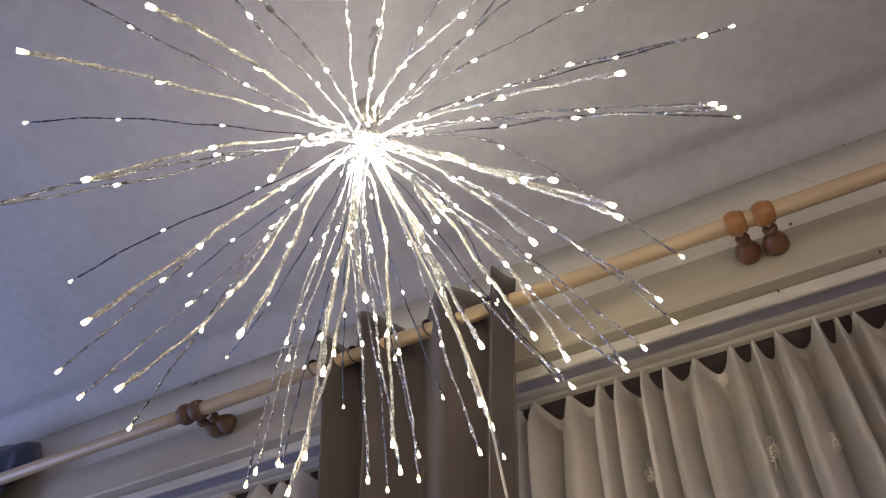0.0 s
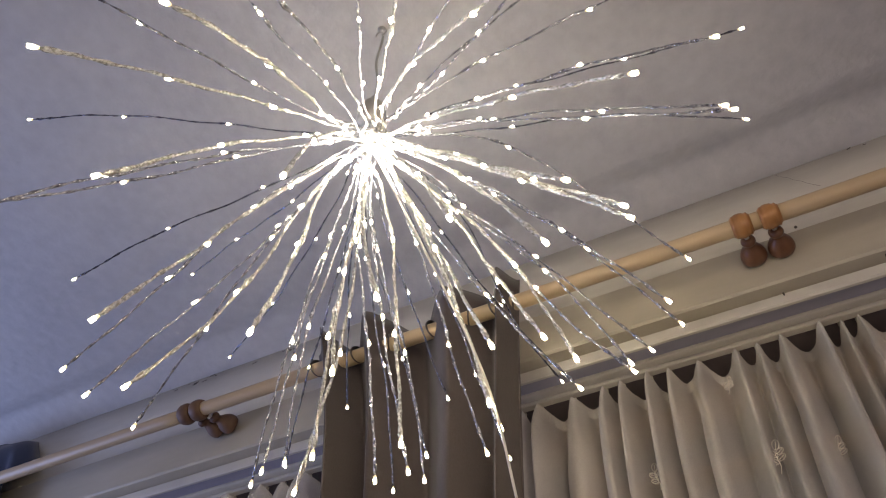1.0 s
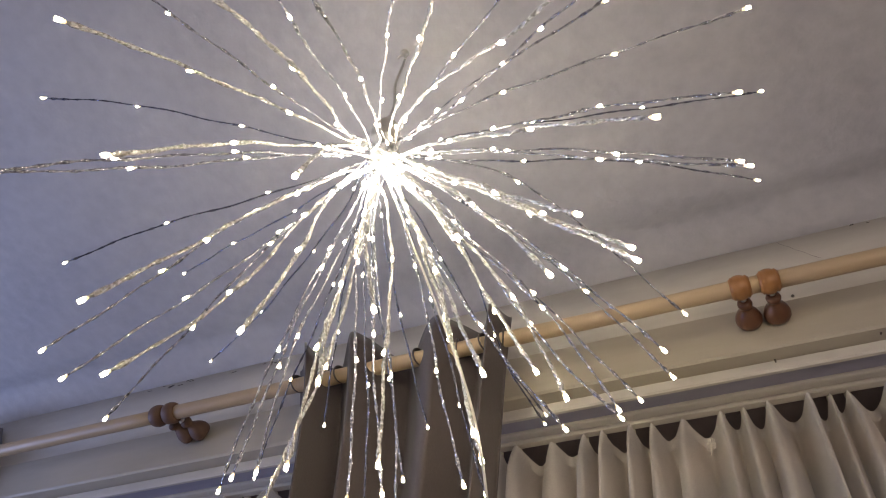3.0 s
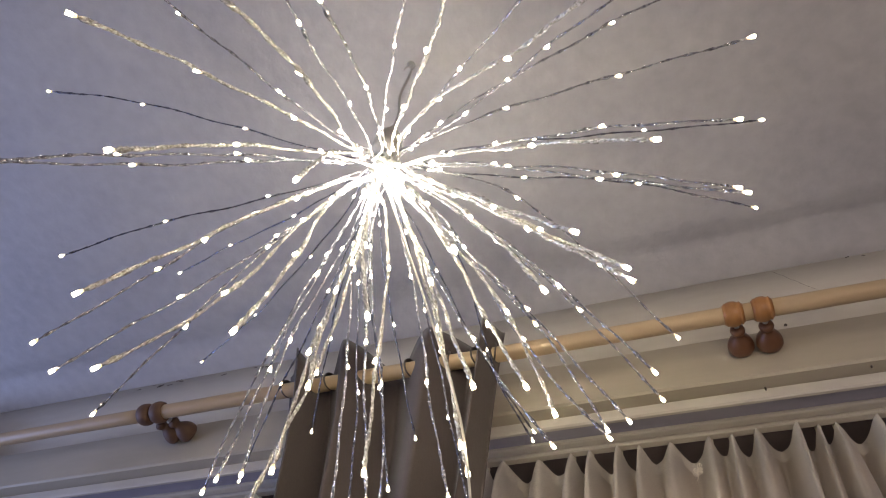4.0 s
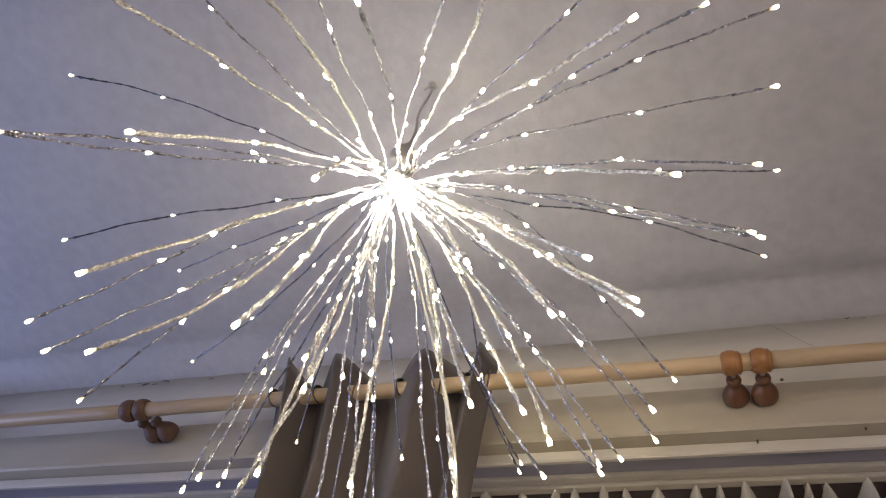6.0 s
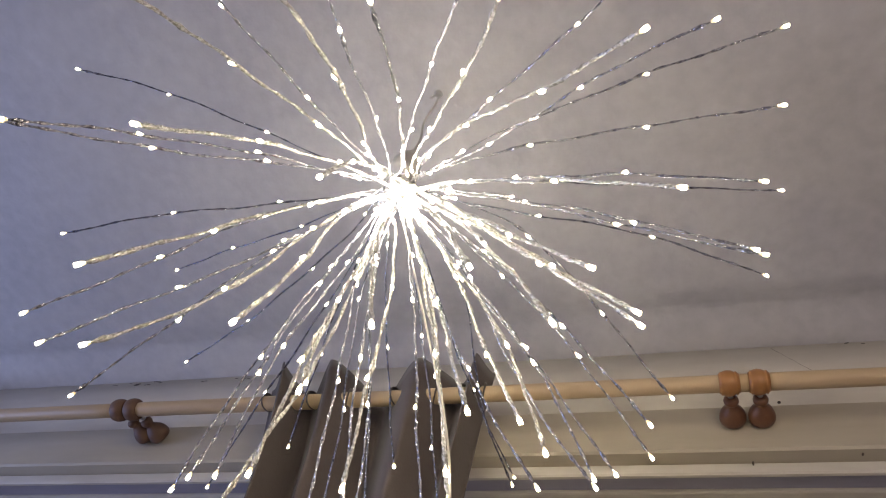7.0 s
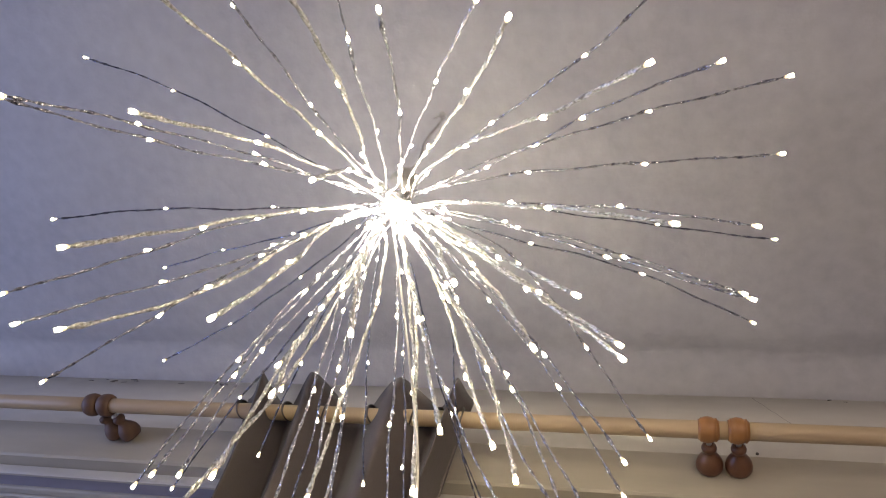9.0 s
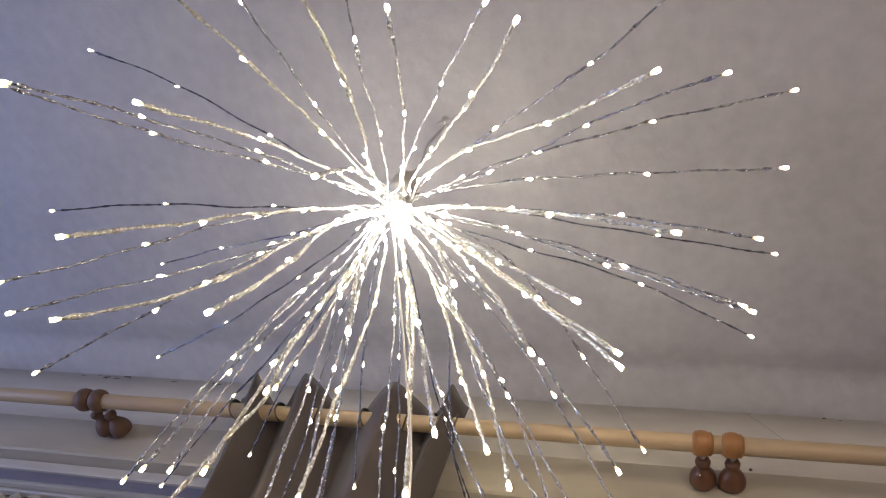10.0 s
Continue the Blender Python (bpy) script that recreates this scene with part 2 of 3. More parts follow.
# window behind the voile: frame, mullions, dark panes
win = tagged(base("window_1", (-0.3, 0.305, 0.86)), "dark wooden window with night behind its panes", "window", kind="structure")
win_bars = [(-2.55, 1.9, 0.85, 0.92), (-2.55, 1.9, 2.09, 2.165), (-2.55, 1.9, 1.66, 1.72), (-2.55, 1.9, 1.988, 2.006)]
win_posts = [(-2.55, -2.48), (-1.45, -1.37), (-0.34, -0.26), (0.77, 0.85), (1.83, 1.9)]
for a, b, c, d in win_bars:
    ob = part("window_rail", block(bmesh.new(), a, b, 0.275, 0.335, c, d, 0.004), FRAMEM, win, smooth=False)
    ob.matrix_parent_inverse = Matrix.Translation(-win.location)
for a, b in win_posts:
    for c, d in ((0.92, 1.66), (1.72, 1.988), (2.006, 2.09)):
        ob = part("window_post", block(bmesh.new(), a, b, 0.277, 0.333, c, d, 0.006), FRAMEM, win, smooth=False)
        ob.matrix_parent_inverse = Matrix.Translation(-win.location)
for (_, a), (b, _) in zip(win_posts, win_posts[1:]):
    for c, d in ((0.92, 1.66), (1.72, 1.988), (2.006, 2.09)):
        ob = part("pane", block(bmesh.new(), a, b, 0.303, 0.309, c, d), GLASS, win, smooth=False)
        ob.matrix_parent_inverse = Matrix.Translation(-win.location)

# nails, cracks and grime on the paint
def scratch(name, pts, r, label, group=""):
    ob = part(name, tube(bmesh.new(), [Vector(p) for p in pts], r, 5), MARK, None, label)
    return tagged(ob, category="mark", kind="structure", group=group)


scratch("crack", [(0.189 + 0.069 * i / 8, YW - 0.0035, 2.476 - 0.083 * i / 8 + 0.0018 * math.sin(i * 3.7)) for i in range(9)], 0.00028, "hairline crack across the white strip")
for x, z in ((0.12, 2.172), (0.283, 2.186)):
    nail = part("nail", lathe([(0.0005, -0.014), (0.0017, -0.013), (0.0017, 0.0), (0.0012, 0.004)], "y", 8), DARKSTEEL, None)
    nail.location = (x, 0.108, z)
    nail.rotation_euler = (0.5, 0.15, 0)
    tagged(nail, "small bent dark nail in the white batten", "nail", "nails in the window trim")
spot = part("nail_hole", lathe([(0.0005, -0.002), (0.0026, -0.0015), (0.0030, 0.0015)], "y", 12), MARK, None)
spot.location = (0.181, YW - 0.006, 2.318)
tagged(spot, "dark round nail hole in the wall strip", "mark", kind="structure")
random.seed(4)
for x0, x1, n in ((-1.35, -1.05, 9), (-1.02, -0.82, 4), (0.3, 0.5, 3)):
    for i in range(n):
        x = random.uniform(x0, x1)
        z = CEIL - 0.012 - random.uniform(0, 0.012)
        scratch("chip", [(x, YW - 0.0015, z), (x + random.uniform(0.004, 0.018), YW - 0.0015, z + random.uniform(-0.003, 0.003))], random.uniform(0.0005, 0.0013), "small dark chip in the paint", "chips along the ceiling edge")



# ---- curtain poles ----
ROD_Z, ROD_R = 2.247, 0.0148


def pole(x0, x1, label):
    n = 28
    prof = [(ROD_R - 0.001, x0), (ROD_R, x0 + 0.001)] + [(ROD_R + 0.0002 * math.sin(i * 1.7), x0 + (x1 - x0) * i / n) for i in range(1, n)] + [(ROD_R, x1 - 0.001), (ROD_R - 0.001, x1)]
    ob = part("curtain_pole", lathe(prof, "x", 28), PINE, None)
    ob.location = (0, 0, ROD_Z)
    return tagged(ob, label, "curtain pole", "pine poles along the window wall")


pole(-3.1, -1.090, "pale pine curtain pole held by turned brackets")
pole(-1.078, 0.126, "pale pine curtain pole carrying the taupe curtain")
pole(0.137, 2.3, "pale pine curtain pole held by turned brackets")


def bracket(x, skew, label, shade=OAK, dark=WALNUT, short=0.80, ball=False):
    b = tagged(base("pole_bracket", (x, 0, ROD_Z)), label, "bracket", "turned brackets of the poles")
    R = 0.0205
    turned = [(ROD_R + 0.0004, -0.0205), (R - 0.004, -0.0205), (R - 0.003, -0.0175), (R - 0.0005, -0.0155), (R - 0.0012, -0.0135), (R + 0.0006, -0.009), (R + 0.0014, -0.002), (R + 0.0004, 0.006), (R - 0.002, 0.0115), (R - 0.0012, 0.0125), (R - 0.001, 0.0155), (R - 0.004, 0.018), (R - 0.005, 0.0205), (ROD_R + 0.0004, 0.0205)]
    if ball:
        turned = [(ROD_R + 0.0004, -0.021), (R - 0.0035, -0.0205), (R, -0.016), (R + 0.0022, -0.009), (R + 0.0030, 0.0), (R + 0.0022, 0.009), (R, 0.016), (R - 0.0035, 0.0205), (ROD_R + 0.0004, 0.021)]
    part("collar", lathe(turned, "x", 36), shade, b, "ball-shaped collar, browned for dim light" if ball else "orange-brown turned collar").scale = (short, 1, 1)
    stem = part("stud", lathe([(0.0045, 0.018), (0.0045, 0.040)], "y", 14), STEEL, b, "bright steel stud")
    foot = part("foot", lathe([(0.004, 0.0300), (0.0080, 0.0305), (0.0112, 0.0330), (0.0125, 0.0370), (0.0118, 0.0415), (0.0092, 0.0450), (0.0090, 0.0470), (0.0122, 0.0515), (0.0168, 0.0575), (0.0203, 0.0645), (0.0220, 0.0720), (0.0218, 0.0780), (0.0195, 0.0830), (0.0170, 0.0856), (0.010, 0.0857)], "y", 36), dark, b, "dark bell-shaped foot")
    for o in (stem, foot):
        o.rotation_euler = (0, 0, skew)
    return b


bracket(0.096, -0.03, "orange and dark brown turned bracket under a pole end")
bracket(0.142, -0.03, "orange and dark brown turned bracket under a pole end")
# left pair: dimmer light is in the wood colour
bracket(-1.099, -0.42, "turned bracket, browned for dim light, leaning to its neighbour", DIM_WOOD, DIM_WOOD, 0.72, True)
bracket(-1.066, -0.42, "turned bracket, browned for dim light, leaning to its neighbour", DIM_WOOD, DIM_WOOD, 0.72, True)


# ---- cloth ----
def solid(name, grid, material, parent, thick=0.0012, label=""):
    """A cloth sheet from rows of points, given a little thickness."""
    bm = bmesh.new()
    vs = [[bm.verts.new(p) for p in row] for row in grid]
    for r0, r1 in zip(vs, vs[1:]):
        for k in range(len(r0) - 1):
            bm.faces.new((r0[k], r0[k + 1], r1[k + 1], r1[k]))
    me = finish(name, bm, material)
    ob = new(name, me)
    ob.parent = parent
    if thick:
        s = ob.modifiers.new("thickness", "SOLIDIFY")
        s.thickness = thick
    return tagged(ob, label)


# eyelet curtain: the cloth weaves to and fro across the pole
FOLDS = [(-0.792, -0.7), (-0.730, 1), (-0.692, -1), (-0.636, 1), (-0.548, -1), (-0.446, 1), (-0.388, -1), (-0.334, 1), (-0.312, -0.2)]


def fold_at(s):
    k = min(int(s), len(FOLDS) - 2)
    u = s - k
    (x0, a), (x1, b) = FOLDS[k], FOLDS[k + 1]
    c = (1 - math.cos(math.pi * u)) / 2
    return x0 + (x1 - x0) * (0.5 * u + 0.5 * c), -(a + (b - a) * c) * 0.043 + 0.004


drape = tagged(base("eyelet_curtain", (-0.55, 0, ROD_Z)), "gathered taupe eyelet curtain on the pine pole", "curtain")
grid = []
for i in range(46):
    v = i / 45
    z = 2.316 - 2.25 * v ** 1.15
    row = []
    for j in range(8 * 14 + 1):
        s = j / 14
        x, y = fold_at(s)
        pull = 1 - math.exp(-1.9 * (2.316 - z))
        x = x + (-0.36 - x) * 0.40 * pull
        y = y * (1 + 0.25 * math.sin(s * 1.9 + 2.2 * v)) + 0.008 * noise.noise(Vector((s * 0.9, v * 5, 2)))
        row.append((x, y, z + 0.012 * math.sin(s * 2.3 + 1) * (1 - v) + 0.004 * noise.noise(Vector((s * 2, 0, 4)))))
    grid.append(row)
ob = solid("cloth", grid, TAUPE, drape, 0.003)
ob.matrix_parent_inverse = Matrix.Translation(-drape.location)
for k in range(8):
    x0, _ = fold_at(k + 0.56)
    g = part("eyelet", lathe([(0.0168, -0.0014), (0.0192, -0.0016), (0.0197, 0), (0.0192, 0.0016), (0.0168, 0.0014), (0.0161, 0), (0.0168, -0.0014)], "x", 28), DARKSTEEL, drape, "dark metal eyelet ring" if k == 0 else "")
    g.location = (x0 - drape.location.x, 0.0, 0.004)
    g.rotation_euler = (0, 0, 0.35 * (1 if k % 2 else -1))

# navy drape in the far corner
nd = tagged(base("navy_drape", (-1.86, 0.05, 1.2)), "dark navy cloth hanging in the corner by the window", "drape")
grid = []
for i in range(31):
    v = i / 30
    row = []
    for j in range(41):
        u = j / 40
        crown = 2.462 - 0.010 * u - 0.09 * max(0.0, 1 - u * 5) ** 2 - 0.026 * math.cos(u * 9.0) ** 2 + 0.022 * noise.noise(Vector((u * 4, 0, 9)))
        bulge = 0.085 * math.sin(min(1.0, v * 9) * math.pi / 2) * (1 - 0.5 * v)
        row.append((-1.715 - 0.36 * u + 0.03 * noise.noise(Vector((u * 3, v * 5, 4))), 0.100 - bulge + 0.022 * math.sin(u * 15 + v) * min(1, v * 6) + 0.012 * noise.noise(Vector((u * 6, v * 6, 9))), crown - 1.45 * v ** 1.25))
    grid.append(row)
ob = solid("cloth", grid, NAVY, nd, 0.003)
ob.matrix_parent_inverse = Matrix.Translation(-nd.location)

# thin added strip whose tint carries the soffit's bluish shade
structure("trim_soffit", extrude([(0.1215, 2.1668), (0.1215, 2.1632), (0.1535, 2.1632), (0.1535, 2.1668)], X0, X1, 40, 0.0006, 31), LILAC, "soffit strip coloured lilac-grey for bluish shade, before the curtain rail")

# curtain rail on the soffit: two-groove profile
rail = structure("trim_rail", extrude([(0.1545, 2.1675), (0.1545, 2.1585), (0.158, 2.1565), (0.1695, 2.1560), (0.1700, 2.1600), (0.1715, 2.1600), (0.1720, 2.1525), (0.1745, 2.1505), (0.186, 2.1500), (0.1885, 2.1515), (0.1890, 2.1675)], X0, X1, 30, 0.0005, 21), RAILM, "cream curtain rail with grooves under the window head")


# added strip that darkens the gap behind the rail, as shade would
structure("trim_head", block(bmesh.new(), -2.55, 1.9, 0.196, 0.270, 2.158, 2.1655), HEAD_SHADE, "added dark strip for the shade over the window")


# voile curtains: folds hung from gliders in the rail
def voile_curtain(x0, x1, seed, label):
    rnd = random.Random(seed)
    c = tagged(base("voile_curtain", ((x0 + x1) / 2, 0.2, 2.14)), label, "curtain", "voile curtains at the window")
    pts, x = [], x0
    while x < x1:
        pts.append(x)
        x += rnd.choice((0.030, 0.038, 0.046, 0.054, 0.066)) + rnd.uniform(-0.004, 0.004)
    amp = [rnd.uniform(0.026, 0.056) for _ in pts]
    per = 16
    cols = []
    for k in range(len(pts) - 1):
        for u in range(per):
            f = u / per
            xx = pts[k] + (pts[k + 1] - pts[k]) * f
            a = amp[k] * (1 - f) + amp[k + 1] * f
            ridge = math.cos(2 * math.pi * f)
            cols.append((xx, a, ridge, k + f, (pts[k + 1] - pts[k]) / (2 * math.pi) * math.sin(2 * math.pi * f + 0.5 * math.sin(k * 2.1 + seed) * math.sin(math.pi * f))))
    grid = []
    for i in range(40):
        v = i / 39
        z = 2.150 - 2.06 * v ** 1.35
        row = []
        for xx, a, ridge, s, lap in cols:
            sag = 0.5 - 0.5 * ridge
            wide = 0.6 + min(1, v * 14) * 0.55
            y = 0.203 - a * wide * ridge + 0.006 * noise.noise(Vector((s * 1.3, v * 6, seed))) + 0.009 * min(1, v * 10) * math.sin(s * 13.5 + 2.0 * math.sin(s * 1.1 + seed)) * (0.5 + noise.noise(Vector((s * 0.6, v * 2, seed + 9)))) + (0.0035 - 0.002 * min(1, v * 3)) * noise.noise(Vector((s * 6.0, v * 9, seed + 2)))
            drop = (sag * sag * (3 - 2 * sag) * (0.011 + 0.010 * noise.noise(Vector((s * 1.1, 3, seed)))) + 0.006 * sag * noise.noise(Vector((s * 5.5, 1, seed)))) * max(0, 1 - v * 9)
            dx = 0.010 * noise.noise(Vector((s * 0.7, v * 4.5, seed + 5))) * min(1, v * 5)
            row.append((xx + dx + lap * (-0.35 + min(1, v * 7) * (1.15 + 0.5 * math.sin(int(s) * 1.7 + seed))), y, z - drop))
        grid.append(row)
    ob = solid("cloth", grid, VOILE, c, 0)
    ob.matrix_parent_inverse = Matrix.Translation(-c.location)
    hem = [[(p[0], p[1] - 0.0015, p[2] - 0.022 * r / 3) for p in grid[0]] for r in range(4)]
    ob = solid("heading_tape", hem, VOILE, c, 0, "doubled heading band")
    ob.matrix_parent_inverse = Matrix.Translation(-c.location)
    glider = None
    for k, xx in enumerate(pts[:-1]):
        if glider is None:
            bm = lathe([(0.0012, -0.009), (0.0022, -0.0085), (0.0022, -0.004), (0.0050, -0.003), (0.0052, 0.003), (0.003, 0.0042)], "z", 10)
            glider = part("glider", bm, RAILM, c, "small cream plastic glider")
            g = glider
        else:
            g = new("glider", glider.data)
            g.parent = c
        g.location = (xx - c.location.x, -0.003, 0.0135)
    return c


right_voile = voile_curtain(-0.43, 2.25, 3, "sheer cream voile curtain with leaf embroidery")
left_voile = voile_curtain(-2.5, -0.47, 8, "sheer cream voile curtain in narrow folds")


def spray(x, z, tilt, size):
    """Embroidered sprig: a stem with five leaves, as raised thread."""
    bm = bmesh.new()
    m = pose(x, 0.176, z, 0, tilt, 0)
    size *= 0.62
    stem = [m @ Vector((0.003 * math.sin(i * 0.7) * size, 0, (i / 8 - 0.5) * 0.058 * size)) for i in range(9)]
    tube(bm, stem, 0.0007, 5)
    for h, side, ln in ((-0.006, -1, 0.020), (0.002, 1, 0.021), (0.012, -1, 0.022), (0.018, 1, 0.019), (0.029, 0.12, 0.024)):
        root = Vector((0, 0, h * size))
        way = Vector((0.75 * side, 0, 0.66)).normalized() * ln * size
        off = Vector((way.z, 0, -way.x)) * 0.30
        loop = [m @ (root + way * (0.5 - 0.5 * math.cos(a)) + off * math.sin(a)) for a in (2 * math.pi * q / 14 for q in range(15))]
        tube(bm, loop, 0.0006, 5)
        tube(bm, [m @ root, m @ (root + way * 0.9)], 0.0006, 4)
    ob = part("leaf_sprig", bm, EMBROID, right_voile)
    ob.matrix_parent_inverse = Matrix.Translation(-right_voile.location)
    return ob


for x, z, tilt, size in ((-0.286, 1.946, 10, 0.9), (-0.158, 1.934, -6, 1.0), (0.025, 1.918, 4, 1.15), (0.109, 1.905, 8, 1.0), (-0.013, 2.072, 12, 0.7), (0.30, 2.02, 5, 0.9), (0.22, 1.80, -5, 1.0), (-0.07, 1.79, 6, 1.0)):
    spray(x, z, tilt, size)


# ---- the hanging starburst light ----
# each wire: turn, slope, length, then its bow sideways, its curl and its bow forwards in millimetres, and the first diode gap
FINE_WIRES = [
    (67.7, -73.4, 0.537, 19, 6, -7, 0.135), (103.2, -60, 0.533, 11, 7, 3, 0.17), (134.7, -36.6, 0.543, -3, -4, -1, 0.166),
    (77.0, -49.6, 0.530, -10, -2, 3, 0.125), (73.5, -24.7, 0.5, -27, -18, -5, 0.163), (75.4, -18.9, 0.508, 8, -4, 0, 0.16),
    (-173.2, -16.6, 0.524, 4, -4, -1, 0.173), (123.5, -28.3, 0.456, 13, 1, -1, 0.163), (94.5, -38.1, 0.427, 15, 2, -6, 0.177),
    (15.6, -12, 0.553, -11, 6, 18, 0.156), (150.8, -9.2, 0.521, -15, 1, 9, 0.158), (8.1, 0, 0.565, -10, -4, -4, 0.162),
    (-150, 0.3, 0.539, 12, -5, 0, 0.15), (164.1, 7, 0.526, -3, -2, 6, 0.162),
]
SILVER_UPPER = [
    (-17, -5.4, 0.588, -16, -1, 2, 0.172), (-7.9, -7.2, 0.563, -18, -4, 0, 0.17), (-36.3, -9.3, 0.546, 6, -6, 4, 0.153),
    (41.6, -14.4, 0.527, -60, -11, 0, 0.157), (-25.6, -18.2, 0.552, 2, 6, 9, 0.18), (-106.6, -20.6, 0.544, -8, 0, 3, 0.162),
    (-6, -24, 0.56, -11, 2, 9, 0.166), (2, -27.3, 0.556, -11, 1, 1, 0.152), (-80.3, -27.4, 0.501, -5, 4, 14, 0.163),
    (0.8, -29.6, 0.575, -10, -4, 7, 0.181),
]
SILVER_MIDDLE = [
    (41.9, -30.4, 0.546, -26, 0, 0, 0.164), (-55, -34.3, 0.497, -9, 0, -10, 0.163), (44.7, -36.5, 0.534, -5, 1, 6, 0.205),
    (-135.6, -39.3, 0.554, 2, 4, 6, 0.17), (-171.6, -43, 0.548, 19, 5, 6, 0.179), (24.9, -43.1, 0.544, -18, 1, 7, 0.165),
    (169.4, -44, 0.549, 16, 2, 0, 0.168), (-64.6, -44.1, 0.544, 15, -1, 19, 0.179), (-128.9, -44.8, 0.567, 12, -1, 7, 0.145),
    (40.7, -45, 0.534, -12, 9, 12, 0.163),
]
SILVER_LOWER = [
    (39.6, -46.6, 0.547, -8, -13, 2, 0.17), (44.5, -52.8, 0.521, 18, -2, 6, 0.177), (-168.7, -54.8, 0.55, -9, -1, 0, 0.175),
    (95.9, -56.7, 0.524, 7, 9, -3, 0.179), (144.3, -60.4, 0.542, 11, -3, 13, 0.196), (69.5, -61.1, 0.525, -9, -4, -18, 0.16),
    (145.2, -68.3, 0.531, 9, 0, 1, 0.153), (138.6, -71.2, 0.52, 9, -7, 8, 0.18), (97.5, -72.9, 0.541, 15, 7, 5, 0.181),
    (78.8, -73.7, 0.545, 11, 0, 18, 0.203),
]
PALE_UPPER = [
    (-28.7, -61.3, 0.535, -8, 2, 4, 0.163), (-33, -30.4, 0.551, -17, -8, 0, 0.164), (-106.5, -36.4, 0.524, 8, -1, -4, 0.163),
    (-14.4, -37.1, 0.543, -8, 1, 10, 0.176), (-49.9, -37.9, 0.54, 5, -3, -13, 0.166), (-78.4, -44.1, 0.557, 1, -8, 17, 0.176),
    (-0.2, -46.8, 0.53, -6, -3, -6, 0.144), (1.2, -47.4, 0.54, -6, 1, 5, 0.169), (-12.9, -50.8, 0.53, -3, -3, 16, 0.141),
    (-109, -53.2, 0.504, 16, 1, -13, 0.191), (-6, -56.7, 0.52, -16, 3, 14, 0.176), (26.6, -58, 0.534, -22, 5, -16, 0.163),
    (21.2, -60.8, 0.507, -13, -4, -27, 0.123),
]
PALE_LOWER = [
    (-139, -61.4, 0.526, 5, 1, 15, 0.165), (-66.4, -61.6, 0.497, 26, 0, -6, 0.163), (-163.4, -62.9, 0.527, -11, 11, 9, 0.178),
    (46.3, -66.8, 0.539, -15, -1, 13, 0.192), (11.8, -68, 0.518, -3, 0, 12, 0.177), (36.1, -69, 0.528, -19, -1, -8, 0.139),
    (132, -70.3, 0.549, -20, 1, 5, 0.186), (-33.7, -73.1, 0.514, 10, -5, 10, 0.166), (74.9, -75.7, 0.519, -15, -3, -6, 0.153),
    (-94.8, -78, 0.516, 13, 8, -6, 0.181), (125.5, -79.6, 0.531, 0, -4, 11, 0.154), (-18.5, -87.3, 0.492, 1, -5, 0, 0.163),
]
burst = tagged(base("starburst_light", HUB), "hanging starburst of silver wires tipped with lit warm-white diodes", "string light")


def local(ob):
    ob.parent = burst
    ob.matrix_parent_inverse = Matrix.Identity(4)
    return ob


def bead_mesh():
    """A diode in its clear drop: a glowing squared lens, and the glue that tapers on to the wire, lit as its halo."""
    bm = lathe([(0.0014, -0.0046), (0.0026, -0.0040), (0.0029, -0.0024), (0.0029, 0.0040), (0.0026, 0.0050), (0.0012, 0.0053)], "z", 12)
    block(bm, -0.0023, 0.0023, -0.0023, 0.0023, 0.0046, 0.0064, 0.0004)
    lit = len(bm.faces)
    glue = lathe([(0.0014, -0.0085), (0.0022, -0.0068), (0.0028, -0.0046), (0.0031, -0.0030), (0.0031, -0.0018)], "z", 12)
    drop = bpy.data.meshes.new("drop")
    glue.to_mesh(drop)
    glue.free()
    bm.from_mesh(drop)
    bpy.data.meshes.remove(drop)
    bm.faces.ensure_lookup_table()
    for f in bm.faces[lit:]:
        f.material_index = 1
    me = finish("led_bead", bm, LIT)
    me.materials.append(GLUE_HALO)
    return me


BEAD = bead_mesh()
FRONT = (Vector((0.055, -0.91, 1.205)) - HUB).normalized()  # towards the middle of the room
# bead sizes include glare, larger on the brighter wires
KINDS = {  # half width, flatness, twist per metre, bead size, material, label
    "fine": (0.00160, 0.62, 240, 0.58, DIM_FOIL, "thin silver wire, coloured dark for dim light"),
    "silver": (0.00195, 0.58, 200, 0.72, SILVER, "crinkled silver foil wire"),
    "pale": (0.0027, 0.70, 150, 0.86, OVERLIT_FOIL, "thick foil-wrapped wire, coloured pale as overlit"),
}


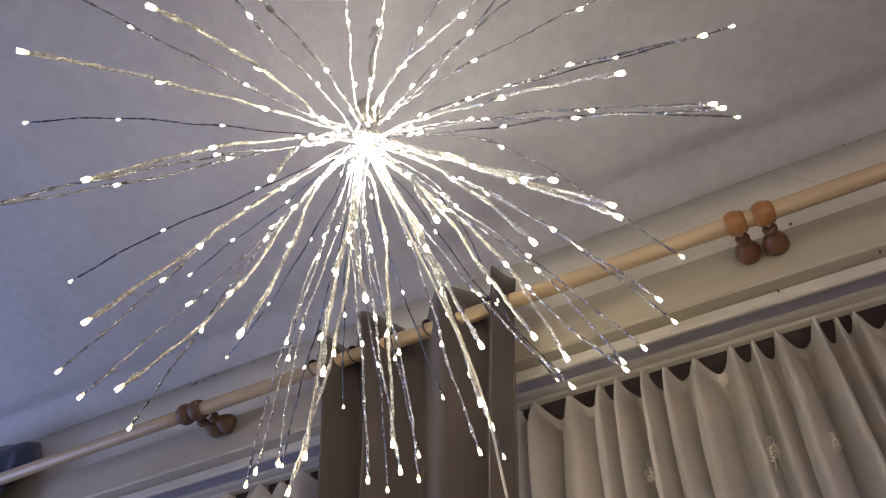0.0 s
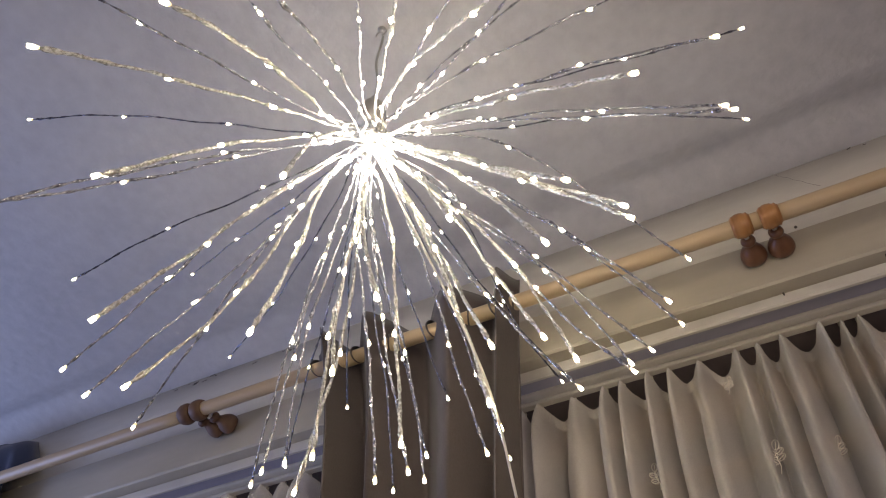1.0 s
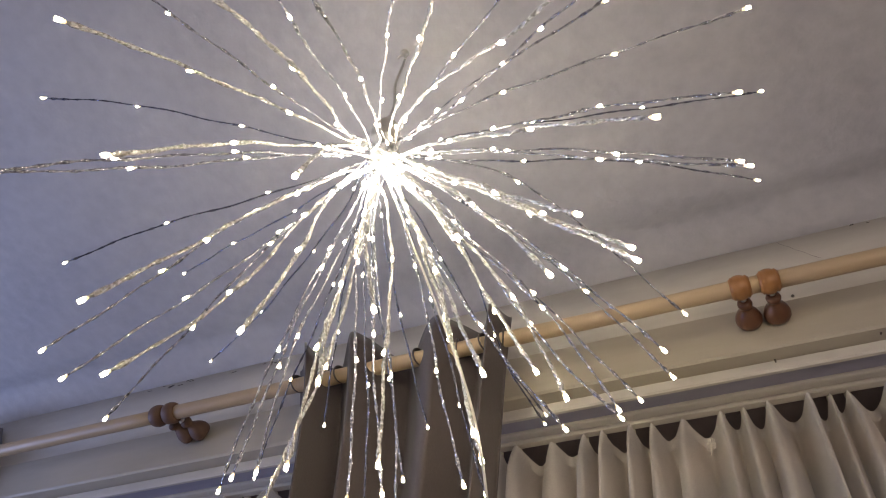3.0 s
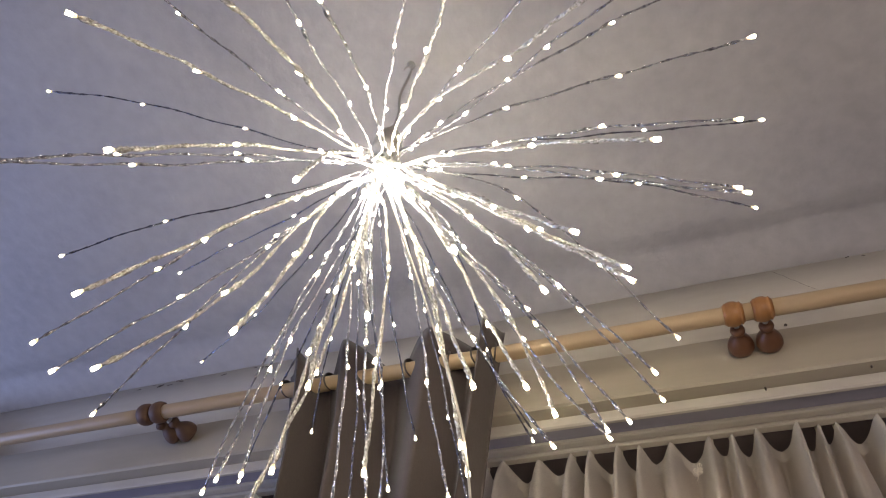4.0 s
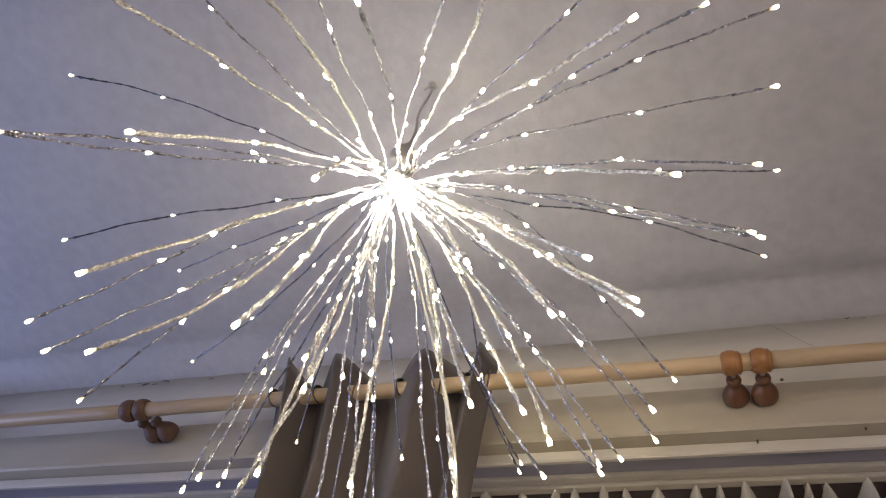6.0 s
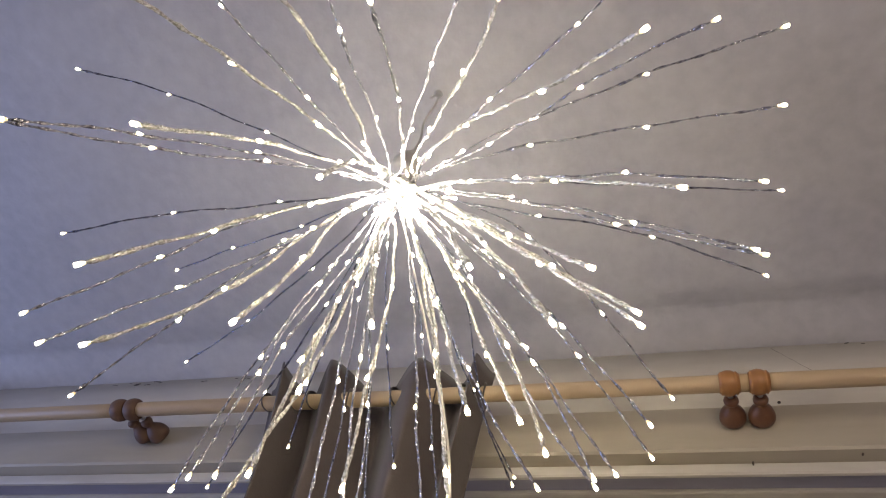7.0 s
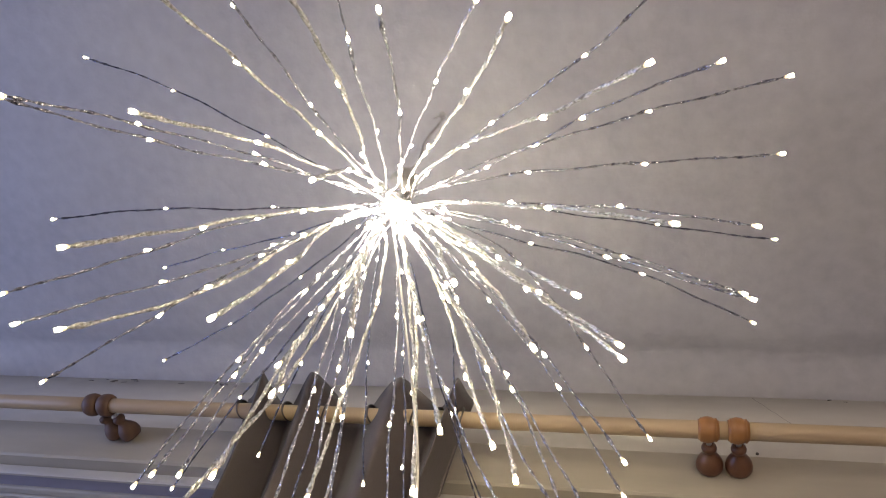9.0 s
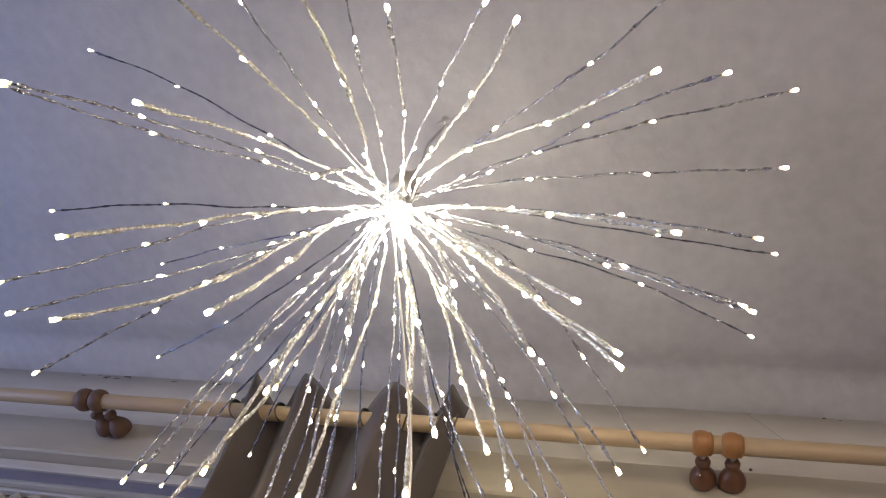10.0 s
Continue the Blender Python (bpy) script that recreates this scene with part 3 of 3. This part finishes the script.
def wire(turn, slope, length, bow, curl, lift, gap, kind, seed):
    """One crinkled wire from the hub, bent as it hangs, with its row of diodes."""
    rnd = random.Random(seed)
    half, flat, twist, size, material, label = KINDS[kind]
    a, e = radians(turn), radians(slope)
    way = Vector((math.cos(a) * math.cos(e), math.sin(a) * math.cos(e), math.sin(e)))
    side = way.cross(FRONT).normalized()
    up = side.cross(way)
    ph, ph2 = rnd.uniform(0, 6), rnd.uniform(0, 6)
    root = (side * rnd.uniform(-1, 1) + up * rnd.uniform(-1, 1)) * 0.021  # where it leaves the bundle
    beads = [d for d in (length, length - gap, length - gap - 0.162 - rnd.uniform(-0.006, 0.006), length - gap - 0.300 - rnd.uniform(-0.016, 0.016)) if d > 0.03]

    def at(d):
        u = d / length
        s = math.sin(math.pi * u)
        w = 0.0010 * math.sin(d * 52 + ph) * min(1, 6 * (1 - u)) + 0.0012 * math.sin(d * 23 + ph2) * s
        return way * d + root * math.exp(-(d / 0.062) ** 2) + side * (0.001 * (bow * s + curl * math.sin(2 * math.pi * u)) + w) + up * (0.001 * lift * s + w * 0.7)

    bm = bmesh.new()
    n, sides = 190, 6
    rings = []
    spin = ph
    for i in range(n + 1):
        d = 0.010 + (length - 0.012) * i / n
        p = at(d)
        spin += twist * length / n * (0.55 + 0.9 * noise.noise(Vector((d * 18, seed, 2.2))) ** 2 + 0.35 * noise.noise(Vector((d * 60, seed, 5.1))))
        r = half * (1 + 0.30 * noise.noise(Vector((d * 34, seed, 0.5))))
        for b in beads:
            if 0 < b - d < 0.045:
                r *= 1.0 + (0.35 if kind != "fine" else 0.15) * math.sin(math.pi * (b - d) / 0.045)
        r *= 0.68 + 0.32 * min(1.0, 2.2 * d / length)
        if length - d < 0.012:
            r *= 0.7
        ring = []
        for k in range(sides):
            q = r * (1 + 0.34 * noise.noise(Vector((d * (90 if kind == "pale" else 150), k * 3.1, seed))))
            c, s = q * math.cos(2 * math.pi * k / sides), q * flat * math.sin(2 * math.pi * k / sides)
            ring.append(bm.verts.new(p + side * (c * math.cos(spin) - s * math.sin(spin)) + up * (c * math.sin(spin) + s * math.cos(spin))))
        rings.append(ring)
    for r0, r1 in zip(rings, rings[1:]):
        for k in range(sides):
            bm.faces.new((r0[k], r0[(k + 1) % sides], r1[(k + 1) % sides], r1[k]))
    bm.faces.new(rings[0])
    bm.faces.new(rings[-1])
    w = local(part("wire", bm, material, burst, label, smooth=False))
    for d in beads:
        b = new("led_bead", BEAD)
        b.parent = w
        p, q = at(d), at(max(d - 0.02, 0.0))
        tilt = (p - q).normalized()
        if d < length:
            off = (side * rnd.uniform(-1, 1) + up * rnd.uniform(-0.2, 1)).normalized()
            tilt = (tilt + off * 0.22).normalized()
            p = p + off * half * 0.9
        b.matrix_local = Matrix.Translation(p) @ tilt.to_track_quat("Z", "Y").to_matrix().to_4x4() @ Matrix.Scale(size * (1.0 if d == length else rnd.uniform(0.82, 0.98)), 4)
    return w


ALL_WIRES = [(q, "fine") for q in FINE_WIRES] + [(q, "silver") for q in SILVER_UPPER + SILVER_MIDDLE + SILVER_LOWER] + [(q, "pale") for q in PALE_UPPER + PALE_LOWER]
for i, (shape, kind) in enumerate(ALL_WIRES):
    wire(*shape, kind, 100 + i)

# hub: housing, cable to the ceiling hook, and the lead that hangs down
HOOK = Vector((-0.342, -0.484, CEIL)) - HUB
lean = HOOK.normalized().to_track_quat("Z", "Y").to_matrix().to_4x4()
core = part("core", lathe([(0.002, -0.016), (0.012, -0.013), (0.017, -0.004), (0.017, 0.012), (0.012, 0.020), (0.003, 0.022)], "z", 24), STEEL, burst, "silver core where the wires meet")
cup = part("housing", lathe([(0.004, 0.022), (0.022, 0.026), (0.0245, 0.034), (0.0235, 0.055), (0.017, 0.070), (0.008, 0.078), (0.004, 0.088)], "z", 28), GREY, burst, "grey plastic housing above the wires")
for o in (core, cup):
    o.matrix_local = lean
top = [HOOK * (0.34 + 0.58 * i / 10) + Vector((0.004 * math.sin(i * 0.8), 0, 0)) for i in range(11)]
local(part("cable", tube(bmesh.new(), top, 0.0024, 8), GREY, burst, "thin grey hanging cable"))
bm = bmesh.new()
tube(bm, [HOOK + Vector((0.010 * math.sin(a) , 0, -0.016 - 0.010 * math.cos(a))) for a in [0.3 + 4.6 * i / 12 for i in range(13)]] , 0.0018, 7)
tube(bm, [HOOK + Vector((0, 0, -0.008)), HOOK + Vector((0, 0, -0.001))], [0.0035, 0.008], 10)
hook = new("ceiling_hook", finish("ceiling_hook", bm, GREY))
hook.location = HUB
tagged(hook, "small grey screw hook in the ceiling", "hook")
LEAD = [(0, 0, -0.01), (0.045, 0.03, -0.14), (0.10, 0.07, -0.30), (0.150, 0.108, -0.46), (0.163, 0.150, -0.58), (0.172, 0.185, -0.72), (0.176, 0.20, -1.0), (0.18, 0.21, -1.5), (0.18, 0.21, -2.2), (0.20, 0.23, -2.25)]


def smooth_line(pts, per=8):
    p = [Vector(q) for q in pts]
    out = []
    for i in range(len(p) - 1):
        a, b, c, d = p[max(i - 1, 0)], p[i], p[i + 1], p[min(i + 2, len(p) - 1)]
        for k in range(per):
            t = k / per
            out.append(0.5 * ((2 * b) + (c - a) * t + (2 * a - 5 * b + 4 * c - d) * t * t + (3 * b - a - 3 * c + d) * t ** 3))
    return out + [p[-1]]


CLEARP = surface("milky_lead", (0.58, 0.55, 0.50), (0.70, 0.66, 0.60), 0.25, 20, 90, 0.1)
local(part("lead", tube(bmesh.new(), smooth_line(LEAD), 0.0016, 8), CLEARP, burst, "milky plastic supply lead"))
